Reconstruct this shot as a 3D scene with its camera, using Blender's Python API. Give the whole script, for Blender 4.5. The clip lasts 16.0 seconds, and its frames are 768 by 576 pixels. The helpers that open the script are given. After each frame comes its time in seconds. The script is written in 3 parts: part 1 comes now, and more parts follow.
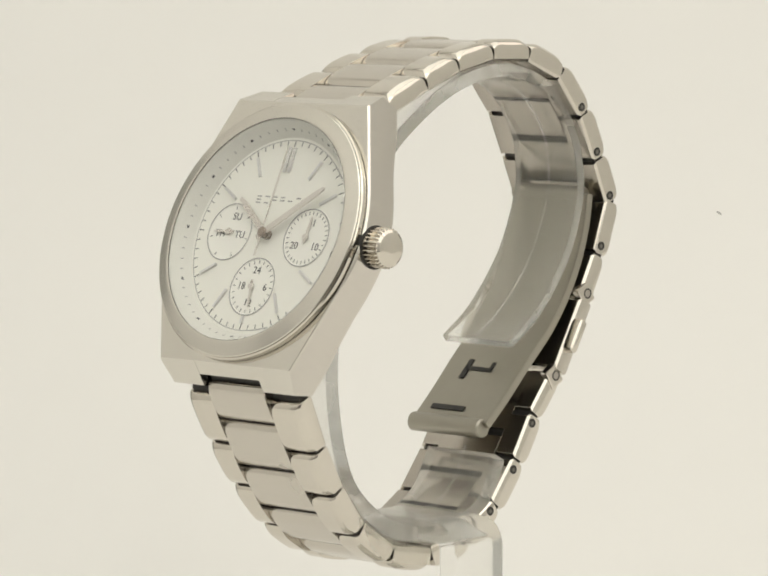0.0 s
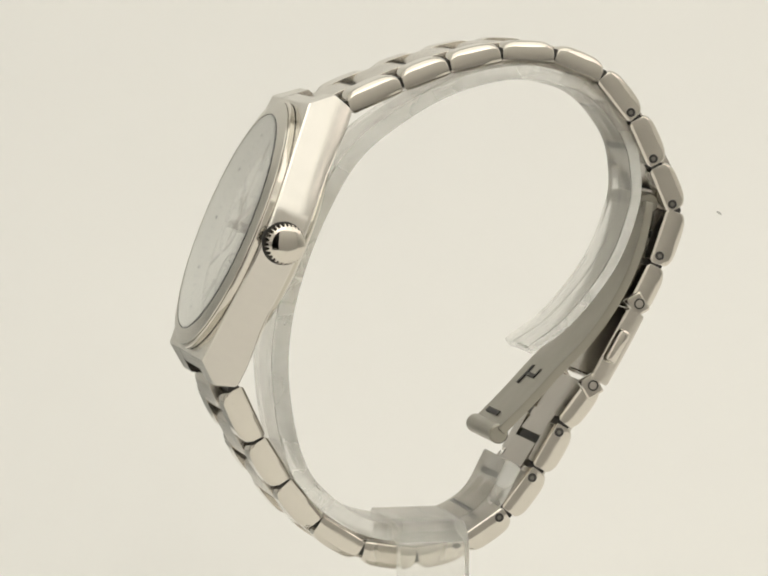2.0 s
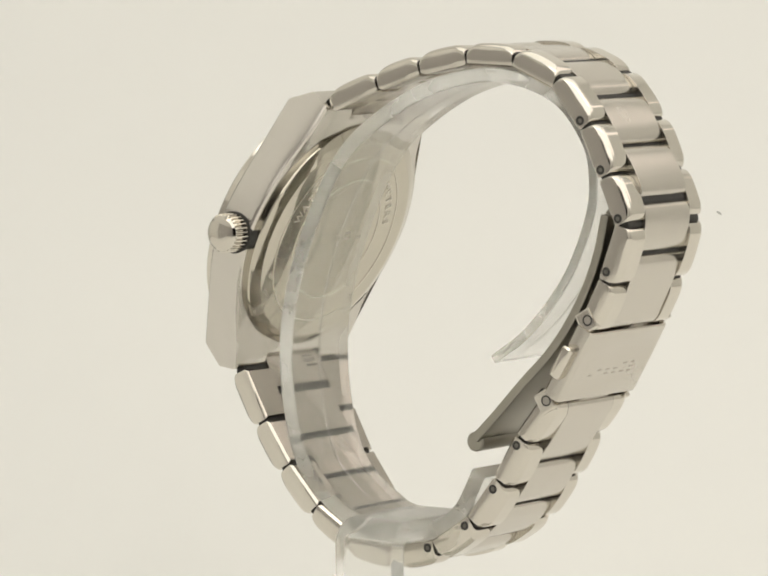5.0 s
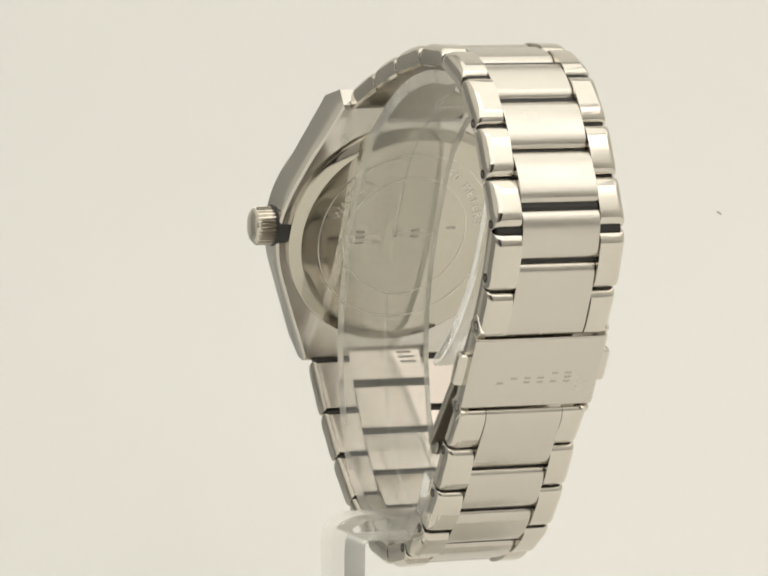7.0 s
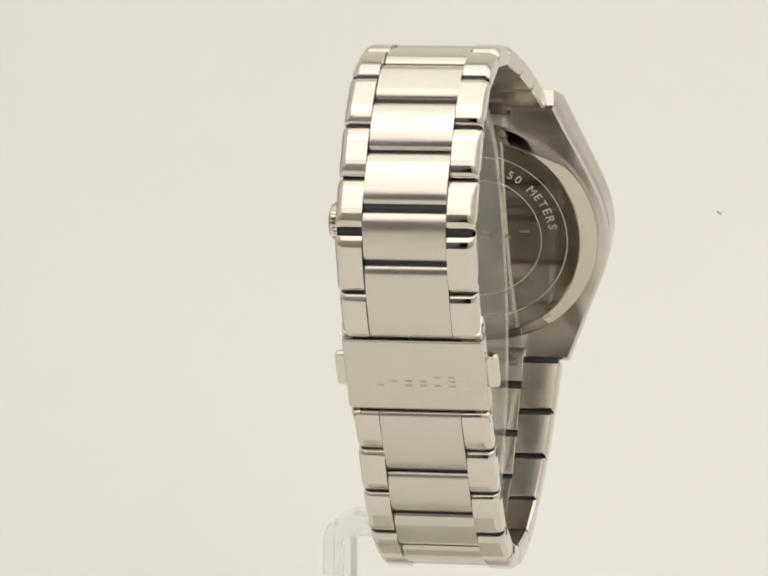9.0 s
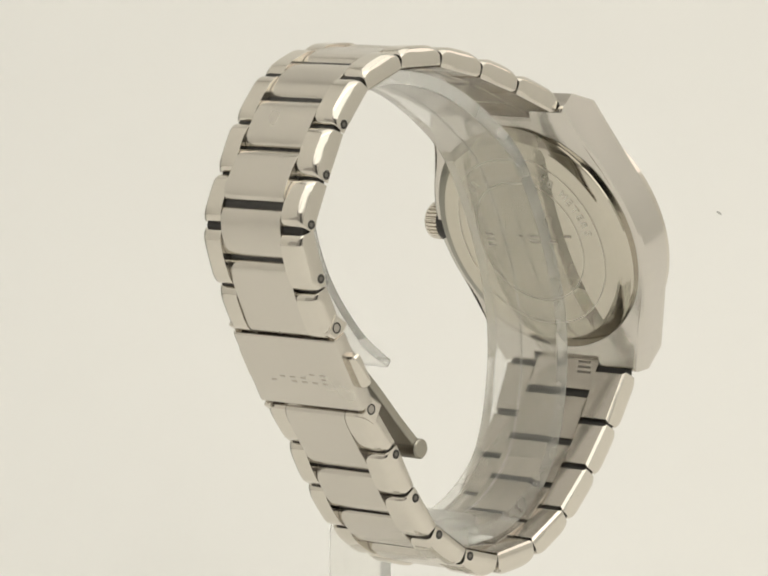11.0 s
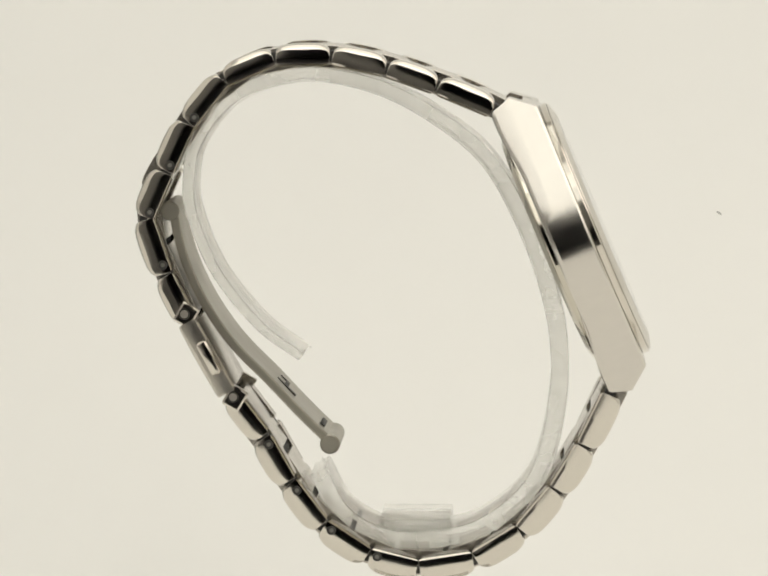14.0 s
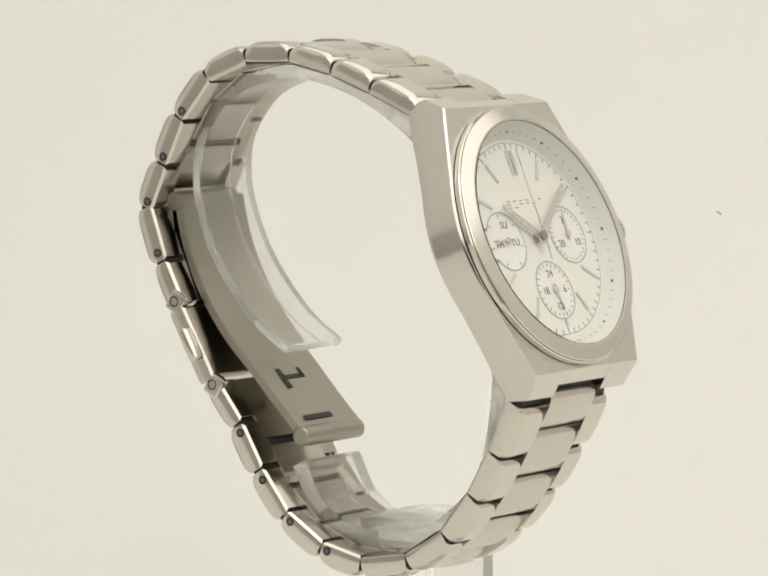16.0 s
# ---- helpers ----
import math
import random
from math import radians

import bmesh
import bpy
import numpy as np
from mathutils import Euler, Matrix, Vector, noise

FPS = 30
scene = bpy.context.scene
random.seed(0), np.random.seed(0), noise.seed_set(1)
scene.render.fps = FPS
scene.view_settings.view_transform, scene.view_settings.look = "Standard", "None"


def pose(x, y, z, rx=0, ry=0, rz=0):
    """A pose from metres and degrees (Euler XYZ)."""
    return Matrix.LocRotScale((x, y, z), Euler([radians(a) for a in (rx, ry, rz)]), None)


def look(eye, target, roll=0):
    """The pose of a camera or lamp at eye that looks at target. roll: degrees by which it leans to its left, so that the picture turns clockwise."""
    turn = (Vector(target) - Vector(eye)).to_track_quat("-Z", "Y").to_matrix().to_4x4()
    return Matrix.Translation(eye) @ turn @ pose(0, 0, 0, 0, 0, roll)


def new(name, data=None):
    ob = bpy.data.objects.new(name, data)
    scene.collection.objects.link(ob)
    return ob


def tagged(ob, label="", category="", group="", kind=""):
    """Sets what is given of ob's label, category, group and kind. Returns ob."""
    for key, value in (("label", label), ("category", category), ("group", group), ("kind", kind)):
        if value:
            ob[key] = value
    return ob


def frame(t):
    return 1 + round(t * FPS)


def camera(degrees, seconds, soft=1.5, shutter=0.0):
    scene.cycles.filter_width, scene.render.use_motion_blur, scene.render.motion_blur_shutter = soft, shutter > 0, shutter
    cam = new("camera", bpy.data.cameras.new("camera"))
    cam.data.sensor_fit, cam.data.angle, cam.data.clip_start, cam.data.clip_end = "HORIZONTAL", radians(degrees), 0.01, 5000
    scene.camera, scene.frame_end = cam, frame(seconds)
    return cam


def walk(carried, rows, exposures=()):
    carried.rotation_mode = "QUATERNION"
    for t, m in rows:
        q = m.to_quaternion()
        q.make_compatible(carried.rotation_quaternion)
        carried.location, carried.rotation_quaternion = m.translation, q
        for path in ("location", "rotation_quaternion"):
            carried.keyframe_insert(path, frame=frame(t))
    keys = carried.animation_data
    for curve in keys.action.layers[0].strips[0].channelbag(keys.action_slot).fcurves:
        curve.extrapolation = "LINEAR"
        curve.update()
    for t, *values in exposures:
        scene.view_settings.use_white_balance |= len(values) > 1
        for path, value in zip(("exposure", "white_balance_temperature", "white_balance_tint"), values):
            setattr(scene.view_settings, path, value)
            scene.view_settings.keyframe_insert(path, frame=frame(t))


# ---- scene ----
from mathutils import geometry

# ------------------------------------------------------------------ camera
LIFT = 0.070                     # height of the watch's zero level over the table
cam = camera(9.935, 16.0, soft=2.0)
EYE = pose(0.0, -0.6, 0.060 + LIFT, 90 - 5.011, 0, 0.4196) @ pose(0, 0, 0, 0, 0, 0.088)
walk(cam, [(0.0, EYE), (16.0, EYE)])

# ------------------------------------------------------------------ light
world = bpy.data.worlds.new("world")
scene.world = world
world.use_nodes = True
world.node_tree.nodes["Background"].inputs[0].default_value = (0.9, 0.95, 1.0, 1)
world.node_tree.nodes["Background"].inputs[1].default_value = 0.05
scene.view_settings.exposure = -0.02


def area(name, m, w, h, power, colour):
    data = bpy.data.lights.new(name, "AREA")
    data.shape, data.size, data.size_y, data.energy, data.color = "RECTANGLE", w, h, power, colour
    ob = new(name, data)
    ob.matrix_world = m
    return ob


# three unseen lamps, added to light the backdrop and the steel
area("added_top_light", pose(0.03, -0.08, 0.985), 1.06, 1.06, 3.3, (0.99, 0.992, 0.922))
area("added_front_light", look((0.10, -0.48, 0.68), (0.04, 0.55, 0.10)), 1.18, 0.70, 2.7, (0.995, 0.985, 0.915))
area("added_side_light", look((0.585, 0.0, 0.50), (0, 0, 0.35)), 0.8, 0.7, 1.6, (1.0, 0.875, 0.825))


# ------------------------------------------------------------------ materials
def material(name):
    m = bpy.data.materials.new(name)
    m.use_nodes = True
    nt = m.node_tree
    return m, nt, nt.nodes["Principled BSDF"]


def node(nt, kind, **values):
    n = nt.nodes.new(kind)
    for k, v in values.items():
        n.inputs[k.replace("_", " ")].default_value = v
    return n


def ramp(nt, source, lo, hi, a, b):
    r = nt.nodes.new("ShaderNodeMapRange")
    r.inputs[1].default_value, r.inputs[2].default_value = lo, hi
    r.inputs[3].default_value, r.inputs[4].default_value = a, b
    nt.links.new(source, r.inputs[0])
    return r.outputs[0]


def steel(name, colour, rough, streak=(7000, 150, 150), bump=0.02, vary=0.05):
    """Steel with fine streaks, at the given number of streaks a metre along each axis."""
    m, nt, bsdf = material(name)
    bsdf.inputs["Metallic"].default_value = 1.0
    co = nt.nodes.new("ShaderNodeTexCoord")
    mp = nt.nodes.new("ShaderNodeMapping")
    mp.inputs["Scale"].default_value = streak
    nt.links.new(co.outputs["Object"], mp.inputs[0])
    fine = node(nt, "ShaderNodeTexNoise", Scale=1.0, Detail=2.0)
    nt.links.new(mp.outputs[0], fine.inputs["Vector"])
    big = node(nt, "ShaderNodeTexNoise", Scale=160.0, Detail=3.0)
    nt.links.new(co.outputs["Object"], big.inputs["Vector"])
    nt.links.new(ramp(nt, big.outputs[0], 0.3, 0.7, rough - vary, rough + vary), bsdf.inputs["Roughness"])
    mix = nt.nodes.new("ShaderNodeMix")
    mix.data_type = "RGBA"
    mix.inputs[6].default_value = (*[c * 0.94 for c in colour], 1)
    mix.inputs[7].default_value = (*colour, 1)
    nt.links.new(fine.outputs[0], mix.inputs[0])
    nt.links.new(mix.outputs[2], bsdf.inputs["Base Color"])
    bp = node(nt, "ShaderNodeBump", Strength=bump, Distance=0.00002)
    nt.links.new(fine.outputs[0], bp.inputs["Height"])
    nt.links.new(bp.outputs[0], bsdf.inputs["Normal"])
    return m


def plain(name, colour, rough=0.5, metal=0.0, grain=60.0, depth=0.08):
    m, nt, bsdf = material(name)
    co = nt.nodes.new("ShaderNodeTexCoord")
    nz = node(nt, "ShaderNodeTexNoise", Scale=grain, Detail=5.0)
    nt.links.new(co.outputs["Object"], nz.inputs["Vector"])
    mix = nt.nodes.new("ShaderNodeMix")
    mix.data_type = "RGBA"
    mix.inputs[6].default_value = (*[c * (1 - depth) for c in colour], 1)
    mix.inputs[7].default_value = (*[min(1, c * (1 + depth * 0.4)) for c in colour], 1)
    nt.links.new(nz.outputs[0], mix.inputs[0])
    nt.links.new(mix.outputs[2], bsdf.inputs["Base Color"])
    bsdf.inputs["Roughness"].default_value = rough
    bsdf.inputs["Metallic"].default_value = metal
    return m


def clear(name, colour, rough, ior):
    m, nt, bsdf = material(name)
    bsdf.inputs["Base Color"].default_value = (*colour, 1)
    bsdf.inputs["Transmission Weight"].default_value = 1.0
    bsdf.inputs["IOR"].default_value = ior
    co = nt.nodes.new("ShaderNodeTexCoord")
    nz = node(nt, "ShaderNodeTexNoise", Scale=30.0, Detail=1.0)
    nt.links.new(co.outputs["Object"], nz.inputs["Vector"])
    nt.links.new(ramp(nt, nz.outputs[0], 0.3, 0.75, rough * 0.85, rough * 1.15), bsdf.inputs["Roughness"])
    return m


BRUSHED = steel("brushed_steel", (0.61, 0.575, 0.52), 0.23, vary=0.05)
POLISHED = steel("polished_steel", (0.66, 0.622, 0.558), 0.09, streak=(900, 900, 900), bump=0.006, vary=0.03)
CASE_STEEL = steel("case_steel", (0.62, 0.59, 0.545), 0.15, streak=(3000, 400, 400), bump=0.015)
FRONT_STEEL = steel("satin_steel", (0.68, 0.655, 0.60), 0.21, streak=(6000, 500, 500), bump=0.03)
BLADE_STEEL = steel("stamped_steel", (0.37, 0.35, 0.30), 0.36, streak=(500, 500, 500), bump=0.05)
# duller inner finish, its colour also darkened for the shade within the bracelet
INNER = steel("darkened_inner_steel", (0.46, 0.425, 0.38), 0.20, streak=(4000, 400, 400), bump=0.04)
ENGRAVED = steel("engraved_steel", (0.78, 0.75, 0.69), 0.42, streak=(2000, 2000, 2000))
# near-black that stands for shade in gaps, holes and slots
DARK = plain("recess_shade", (0.03, 0.028, 0.025), 0.6)
PIN = steel("pin_steel", (0.45, 0.42, 0.38), 0.3)
PIN_DARK = steel("dark_pin_steel", (0.20, 0.19, 0.17), 0.4)
DIAL = plain("dial_lacquer", (0.84, 0.83, 0.76), 0.42, grain=900, depth=0.03)
SUBDIAL = plain("subdial_lacquer", (0.86, 0.85, 0.785), 0.5, grain=900, depth=0.03)
FLANGE = plain("flange_lacquer", (0.72, 0.71, 0.65), 0.35, grain=900, depth=0.05)
MARKER = steel("marker_steel", (0.72, 0.715, 0.71), 0.30, streak=(2000, 2000, 2000))
BACK_STEEL = steel("case_back_steel", (0.56, 0.525, 0.45), 0.07, streak=(900, 900, 900), bump=0.01, vary=0.03)
RING_GREY = plain("grey_print", (0.33, 0.32, 0.31), 0.5, grain=900)
RING_DARK = plain("dark_grey_print", (0.16, 0.16, 0.155), 0.5, grain=900)
INK = plain("black_print", (0.06, 0.06, 0.06), 0.5, grain=900)
HAND = steel("hand_steel", (0.70, 0.665, 0.62), 0.28, streak=(2000, 2000, 2000))
HUB = steel("hub_bronze", (0.30, 0.25, 0.21), 0.3, streak=(2000, 2000, 2000))
CRYSTAL = clear("mineral_glass", (1, 1, 1), 0.0, 1.42)


def milky(m, share, colour):
    """Lets a share of the light scatter through and off a cloudy clear plastic."""
    nt = m.node_tree
    glassy, out = nt.nodes["Principled BSDF"], nt.nodes["Material Output"]
    off, into = node(nt, "ShaderNodeBsdfDiffuse", Color=(*colour, 1)), node(nt, "ShaderNodeBsdfTranslucent", Color=(*colour, 1))
    both, whole = node(nt, "ShaderNodeMixShader"), node(nt, "ShaderNodeMixShader")
    both.inputs[0].default_value = 0.55
    co = nt.nodes.new("ShaderNodeTexCoord")
    cloud = node(nt, "ShaderNodeTexNoise", Scale=110.0, Detail=4.0)
    nt.links.new(co.outputs["Object"], cloud.inputs["Vector"])
    nt.links.new(ramp(nt, cloud.outputs[0], 0.3, 0.7, share * 0.75, share * 1.25), whole.inputs[0])
    nt.links.new(off.outputs[0], both.inputs[1])
    nt.links.new(into.outputs[0], both.inputs[2])
    nt.links.new(glassy.outputs[0], whole.inputs[1])
    nt.links.new(both.outputs[0], whole.inputs[2])
    nt.links.new(whole.outputs[0], out.inputs["Surface"])
    return m


ACRYLIC = milky(clear("clear_acrylic", (1.0, 0.998, 0.985), 0.13, 1.16), 0.15, (0.95, 0.945, 0.90))
FROSTED = milky(clear("cut_acrylic_edge", (1.0, 0.998, 0.985), 0.2, 1.16), 0.26, (0.96, 0.955, 0.915))
TENT = plain("white_tent_cloth", (0.84, 0.83, 0.803), 0.85, grain=7, depth=0.05)
# greys for unseen panels, added to set what the steel reflects
SIDEGREY = plain("pale_grey_panel", (0.50, 0.505, 0.49), 0.9, grain=9, depth=0.1)
MIDGREY = plain("light_grey_panel", (0.52, 0.505, 0.495), 0.9, grain=9, depth=0.1)
DIMGREY = plain("dark_grey_panel", (0.20, 0.195, 0.19), 0.9, grain=9, depth=0.1)
SPECK = plain("speck_dust", (0.45, 0.44, 0.42), 0.8, grain=900)
ROOM = plain("dim_room_shade", (0.13, 0.12, 0.12), 0.9, grain=3)


# ------------------------------------------------------------------ mesh helpers
def finish(bm, m=None):
    if m is not None:
        bm.transform(m)
    bmesh.ops.recalc_face_normals(bm, faces=bm.faces)
    mesh = bpy.data.meshes.new("mesh")
    bm.to_mesh(mesh)
    bm.free()
    mesh.polygons.foreach_set("use_smooth", [True] * len(mesh.polygons))
    mesh.set_sharp_from_angle(angle=radians(16))
    return mesh


def part(name, bm, mat, parent, label="", m=None, second=None):
    mesh = finish(bm, m)
    mesh.materials.append(mat)
    if second:
        mesh.materials.append(second)
    ob = new(name, mesh)
    ob.parent = parent
    if label:
        tagged(ob, label)
    return ob


def bevelled(bm, width, segments=2, angle=25):
    if width:
        edges = [e for e in bm.edges if len(e.link_faces) == 2 and e.calc_face_angle(0) > radians(angle)]
        bmesh.ops.bevel(bm, geom=edges, offset=width, segments=segments, affect="EDGES", profile=0.6, clamp_overlap=True)
    return bm


def prism(poly, x0, x1, bevel=0.0, segments=2):
    """A polygon in (y, z) drawn out along x."""
    bm = bmesh.new()
    a = [bm.verts.new((x0, y, z)) for y, z in poly]
    b = [bm.verts.new((x1, y, z)) for y, z in poly]
    n = len(poly)
    bm.faces.new(a)
    bm.faces.new(b[::-1])
    for i in range(n):
        bm.faces.new((a[i], b[i], b[(i + 1) % n], a[(i + 1) % n]))
    bmesh.ops.recalc_face_normals(bm, faces=bm.faces)
    return bevelled(bm, bevel, segments)


def block(x0, x1, y0, y1, z0, z1, bevel=0.0, segments=2):
    return prism([(y0, z0), (y1, z0), (y1, z1), (y0, z1)], x0, x1, bevel, segments)


def lathe(profile, steps=96, closed=False):
    """Rows of (radius, height) turned round the local z axis."""
    bm = bmesh.new()
    rings = []
    for r, z in profile:
        if r < 1e-6:
            rings.append([bm.verts.new((0, 0, z))])
        else:
            rings.append([bm.verts.new((r * math.cos(a), r * math.sin(a), z))
                          for a in (2 * math.pi * k / steps for k in range(steps))])
    pairs = list(zip(rings, rings[1:])) + ([(rings[-1], rings[0])] if closed else [])
    for p, q in pairs:
        for k in range(steps):
            j = (k + 1) % steps
            if len(p) == 1 and len(q) > 1:
                bm.faces.new((p[0], q[k], q[j]))
            elif len(q) == 1 and len(p) > 1:
                bm.faces.new((p[k], p[j], q[0]))
            elif len(p) > 1:
                bm.faces.new((p[k], p[j], q[j], q[k]))
    return bm


def spline(points, per=8):
    """A smooth run through a few guide points."""
    pts = [Vector(p) for p in points]
    pts = [2 * pts[0] - pts[1], *pts, 2 * pts[-1] - pts[-2]]
    out = []
    for i in range(1, len(pts) - 2):
        p0, p1, p2, p3 = pts[i - 1:i + 3]
        for k in range(per):
            t = k / per
            out.append(0.5 * (2 * p1 + (p2 - p0) * t + (2 * p0 - 5 * p1 + 4 * p2 - p3) * t * t
                              + (3 * p1 - p0 - 3 * p2 + p3) * t ** 3))
    return out + [pts[-2]]


def strip(path, thick, x0, x1, bevel=0.0):
    """A bent strip whose middle follows a path in (y, z); its thickness and far edge may change along it."""
    last = len(path) - 1
    left, right = [], []
    for i, p in enumerate(path):
        d = (path[min(i + 1, len(path) - 1)] - path[max(i - 1, 0)]).normalized()
        n = Vector((-d.y, d.x)) * (thick(i / last) if callable(thick) else thick) / 2
        left.append(p + n), right.append(p - n)
    bm = bmesh.new()
    rows = [[bm.verts.new((x, *q)) for x, q in ((x0, l), (e, l), (e, r), (x0, r))]
            for l, r, e in zip(left, right, (x1(i / last) if callable(x1) else x1 for i in range(last + 1)))]
    for p, q in zip(rows, rows[1:]):
        for k in range(4):
            bm.faces.new((p[k], p[(k + 1) % 4], q[(k + 1) % 4], q[k]))
    bm.faces.new(rows[0]), bm.faces.new(rows[-1][::-1])
    bmesh.ops.recalc_face_normals(bm, faces=bm.faces)
    return bevelled(bm, bevel, 2, 50)


def letters(text, size, m, name, mat, parent, thick=0.02, align="CENTER"):
    curve = bpy.data.curves.new("letters", "FONT")
    curve.body, curve.size, curve.align_x, curve.align_y, curve.extrude = text, size, align, "CENTER", thick
    curve.resolution_u = 3
    ob = bpy.data.objects.new("letters", curve)
    scene.collection.objects.link(ob)
    mesh = bpy.data.meshes.new_from_object(ob.evaluated_get(bpy.context.evaluated_depsgraph_get()))
    bpy.data.objects.remove(ob)
    mesh.transform(m)
    mesh.materials.clear()
    mesh.materials.append(mat)
    made = new(name, mesh)
    made.parent = parent
    return made


# ------------------------------------------------------------------ the place: a white photo tent in a dark room
def structure(name, bm, mat, label):
    return tagged(part(name, bm, mat, None), label, kind="structure")


# only the backdrop is in view; the rest is added around it
def tent():
    path = [Vector((-0.36, 0.0)), Vector((-0.2, 0.0)), Vector((0.0, 0.0)), Vector((0.10, 0.0))]
    while path[-1].y < 0.995:
        # level under the stand, a shallow sag made for shade, then the sweep up
        y = path[-1].x
        slope = max(-7.5, (0.10 - y) * 75) if y < 0.35 else min(90, -7.5 + (y - 0.35) * 330 + max(0, y - 0.5) ** 2 * 500)
        path.append(path[-1] + 0.015 * Vector((math.cos(radians(slope)), math.sin(radians(slope)))))
    sheet = strip(path, 0.003, -0.088, 0.6)
    for x in (-0.075, -0.062, -0.05, -0.038, -0.026, -0.014, 0.0):
        bmesh.ops.bisect_plane(sheet, geom=sheet.verts[:] + sheet.edges[:] + sheet.faces[:], plane_co=(x, 0, 0), plane_no=(1, 0, 0))
    for v in sheet.verts:
        # free edge bent down to darken the lower left, and widened towards the back
        t = min(1.0, max(0.0, (0.50 - v.co.y) / 0.2)) * min(1.0, max(0.0, (v.co.y - 0.1) / 0.1))
        v.co.z -= t * t * (3 - 2 * t) * 6.0 * max(0.0, -0.014 - v.co.x) ** 2
        if v.co.x < -0.08:
            v.co.x -= 0.15 * max(0.0, v.co.y - 0.2)
    structure("backdrop", sheet, TENT, "seamless off-white backdrop sheet curving up behind the watch")
    sheet = bpy.data.objects["backdrop"]
    speck = lathe([(0, 0.0003), (0.0006, 0.00025), (0.0009, 0.0)], 12)
    part("speck", speck, SPECK, sheet, "small grey speck on the sheet", pose(0.0762, 0.5100, 0.0518, 53, 0, 0) @ Matrix.Rotation(radians(-40), 4, "Z") @ Matrix.Diagonal((0.9, 0.35, 1, 1)))
    # grey stretches of this side are out of view, added to dim reflections
    structure("wall_west_front", block(-0.604, -0.601, -0.66, -0.141, -0.06, 0.2), MIDGREY, "unseen light grey panel added on the tent's side to dim reflections")
    structure("wall_west_front_top", block(-0.604, -0.601, -0.66, -0.141, 0.201, 1.0), TENT, "white cloth upper side wall of the photo tent")
    structure("wall_west", block(-0.604, -0.601, -0.14, 0.28, -0.06, 1.0), TENT, "white cloth side wall of the photo tent")
    structure("wall_west_back", block(-0.604, -0.601, 0.281, 0.62, -0.06, 0.42), SIDEGREY, "unseen grey panel added at the rear of the tent's side to dim reflections")
    structure("wall_west_top", block(-0.604, -0.601, 0.281, 0.62, 0.421, 1.0), TENT, "white cloth upper side wall of the photo tent")
    structure("wall_north_top", block(-0.60, -0.10, 0.606, 0.609, 0.421, 1.0), TENT, "white cloth upper rear wall of the photo tent")
    structure("wall_north", block(-0.60, -0.10, 0.606, 0.609, -0.06, 0.42), TENT, "white cloth rear wall of the photo tent")
    structure("floor", block(-0.60, -0.09, -0.36, 0.09, -0.006, -0.003), TENT, "white cloth floor of the photo tent")
    # two unseen grey floor pieces, added for the steel to reflect
    structure("floor_front", block(-0.60, -0.20, -0.66, -0.361, -0.006, -0.003), MIDGREY, "unseen light grey floor panel added by the tent's opening for reflections")
    structure("floor_grey_panel", block(-0.60, -0.02, 0.091, 0.60, -0.060, -0.057), SIDEGREY, "unseen grey panel added beside the backdrop for reflections")
    structure("wall_east", block(0.601, 0.604, -0.66, 0.62, -0.06, 1.0), TENT, "white cloth side wall of the photo tent")
    structure("ceiling", block(-0.604, 0.604, -0.66, 0.62, 1.0, 1.004), TENT, "white cloth top of the photo tent")
    # two unseen greys, added to temper the dark opening in reflections
    structure("wall_front_west", block(-0.6, -0.2505, -0.664, -0.661, -0.06, 0.6), MIDGREY, "unseen light grey panel added beside the opening to dim reflections")
    structure("wall_front_dark_panel", block(-0.25, -0.125, -0.664, -0.661, -0.06, 0.36), DIMGREY, "unseen dark grey panel added over part of the opening for reflections")
    bm = block(-0.6, -0.25, -0.664, -0.661, 0.6005, 1.0)
    for b in (block(0.07, 0.6, -0.664, -0.661, -0.06, 1.0), block(-0.249, 0.069, -0.664, -0.661, 0.36, 1.0)):
        me = finish(b)
        bm.from_mesh(me)
    structure("wall_front", bm, TENT, "white cloth front flap with an opening for the camera")
    # unseen room whose dark colour stands for its dimness in reflections
    room = block(-2.2, 2.2, -2.6, 2.0, -0.063, 2.5)
    structure("wall_room", room, ROOM, "unseen dim room around the photo tent, its dimness put into the colour")


tent()

# ------------------------------------------------------------------ the watch, in millimetres
OFF = -5.285                     # the watch's middle plane beside the turning axis
MW = Matrix.Translation((0, 0, LIFT)) @ Matrix.Scale(0.001, 4) @ Matrix.Translation((OFF, 0, 0))
LEAN = radians(23.1)             # the dial leans back
CASE_Y, CASE_Z = -21.43, 14.95
MC = MW @ Matrix(((1, 0, 0, 0), (0, math.sin(LEAN), -math.cos(LEAN), CASE_Y), (0, math.cos(LEAN), math.sin(LEAN), CASE_Z), (0, 0, 0, 1)))

watch = new("wristwatch")
tagged(watch, "silver steel bracelet wristwatch with white three-counter dial on a clear stand", "wristwatch")


def half_width(v):
    """Half the case's width at the height v: straight flanks that meet in a rounded corner at three and nine."""
    a, b = 18.7, 11.75 + (20.6 - abs(v)) * 0.40
    k = 1.6
    h = max(k - abs(a - b), 0) / k
    return min(a, b) - h * h * k / 4


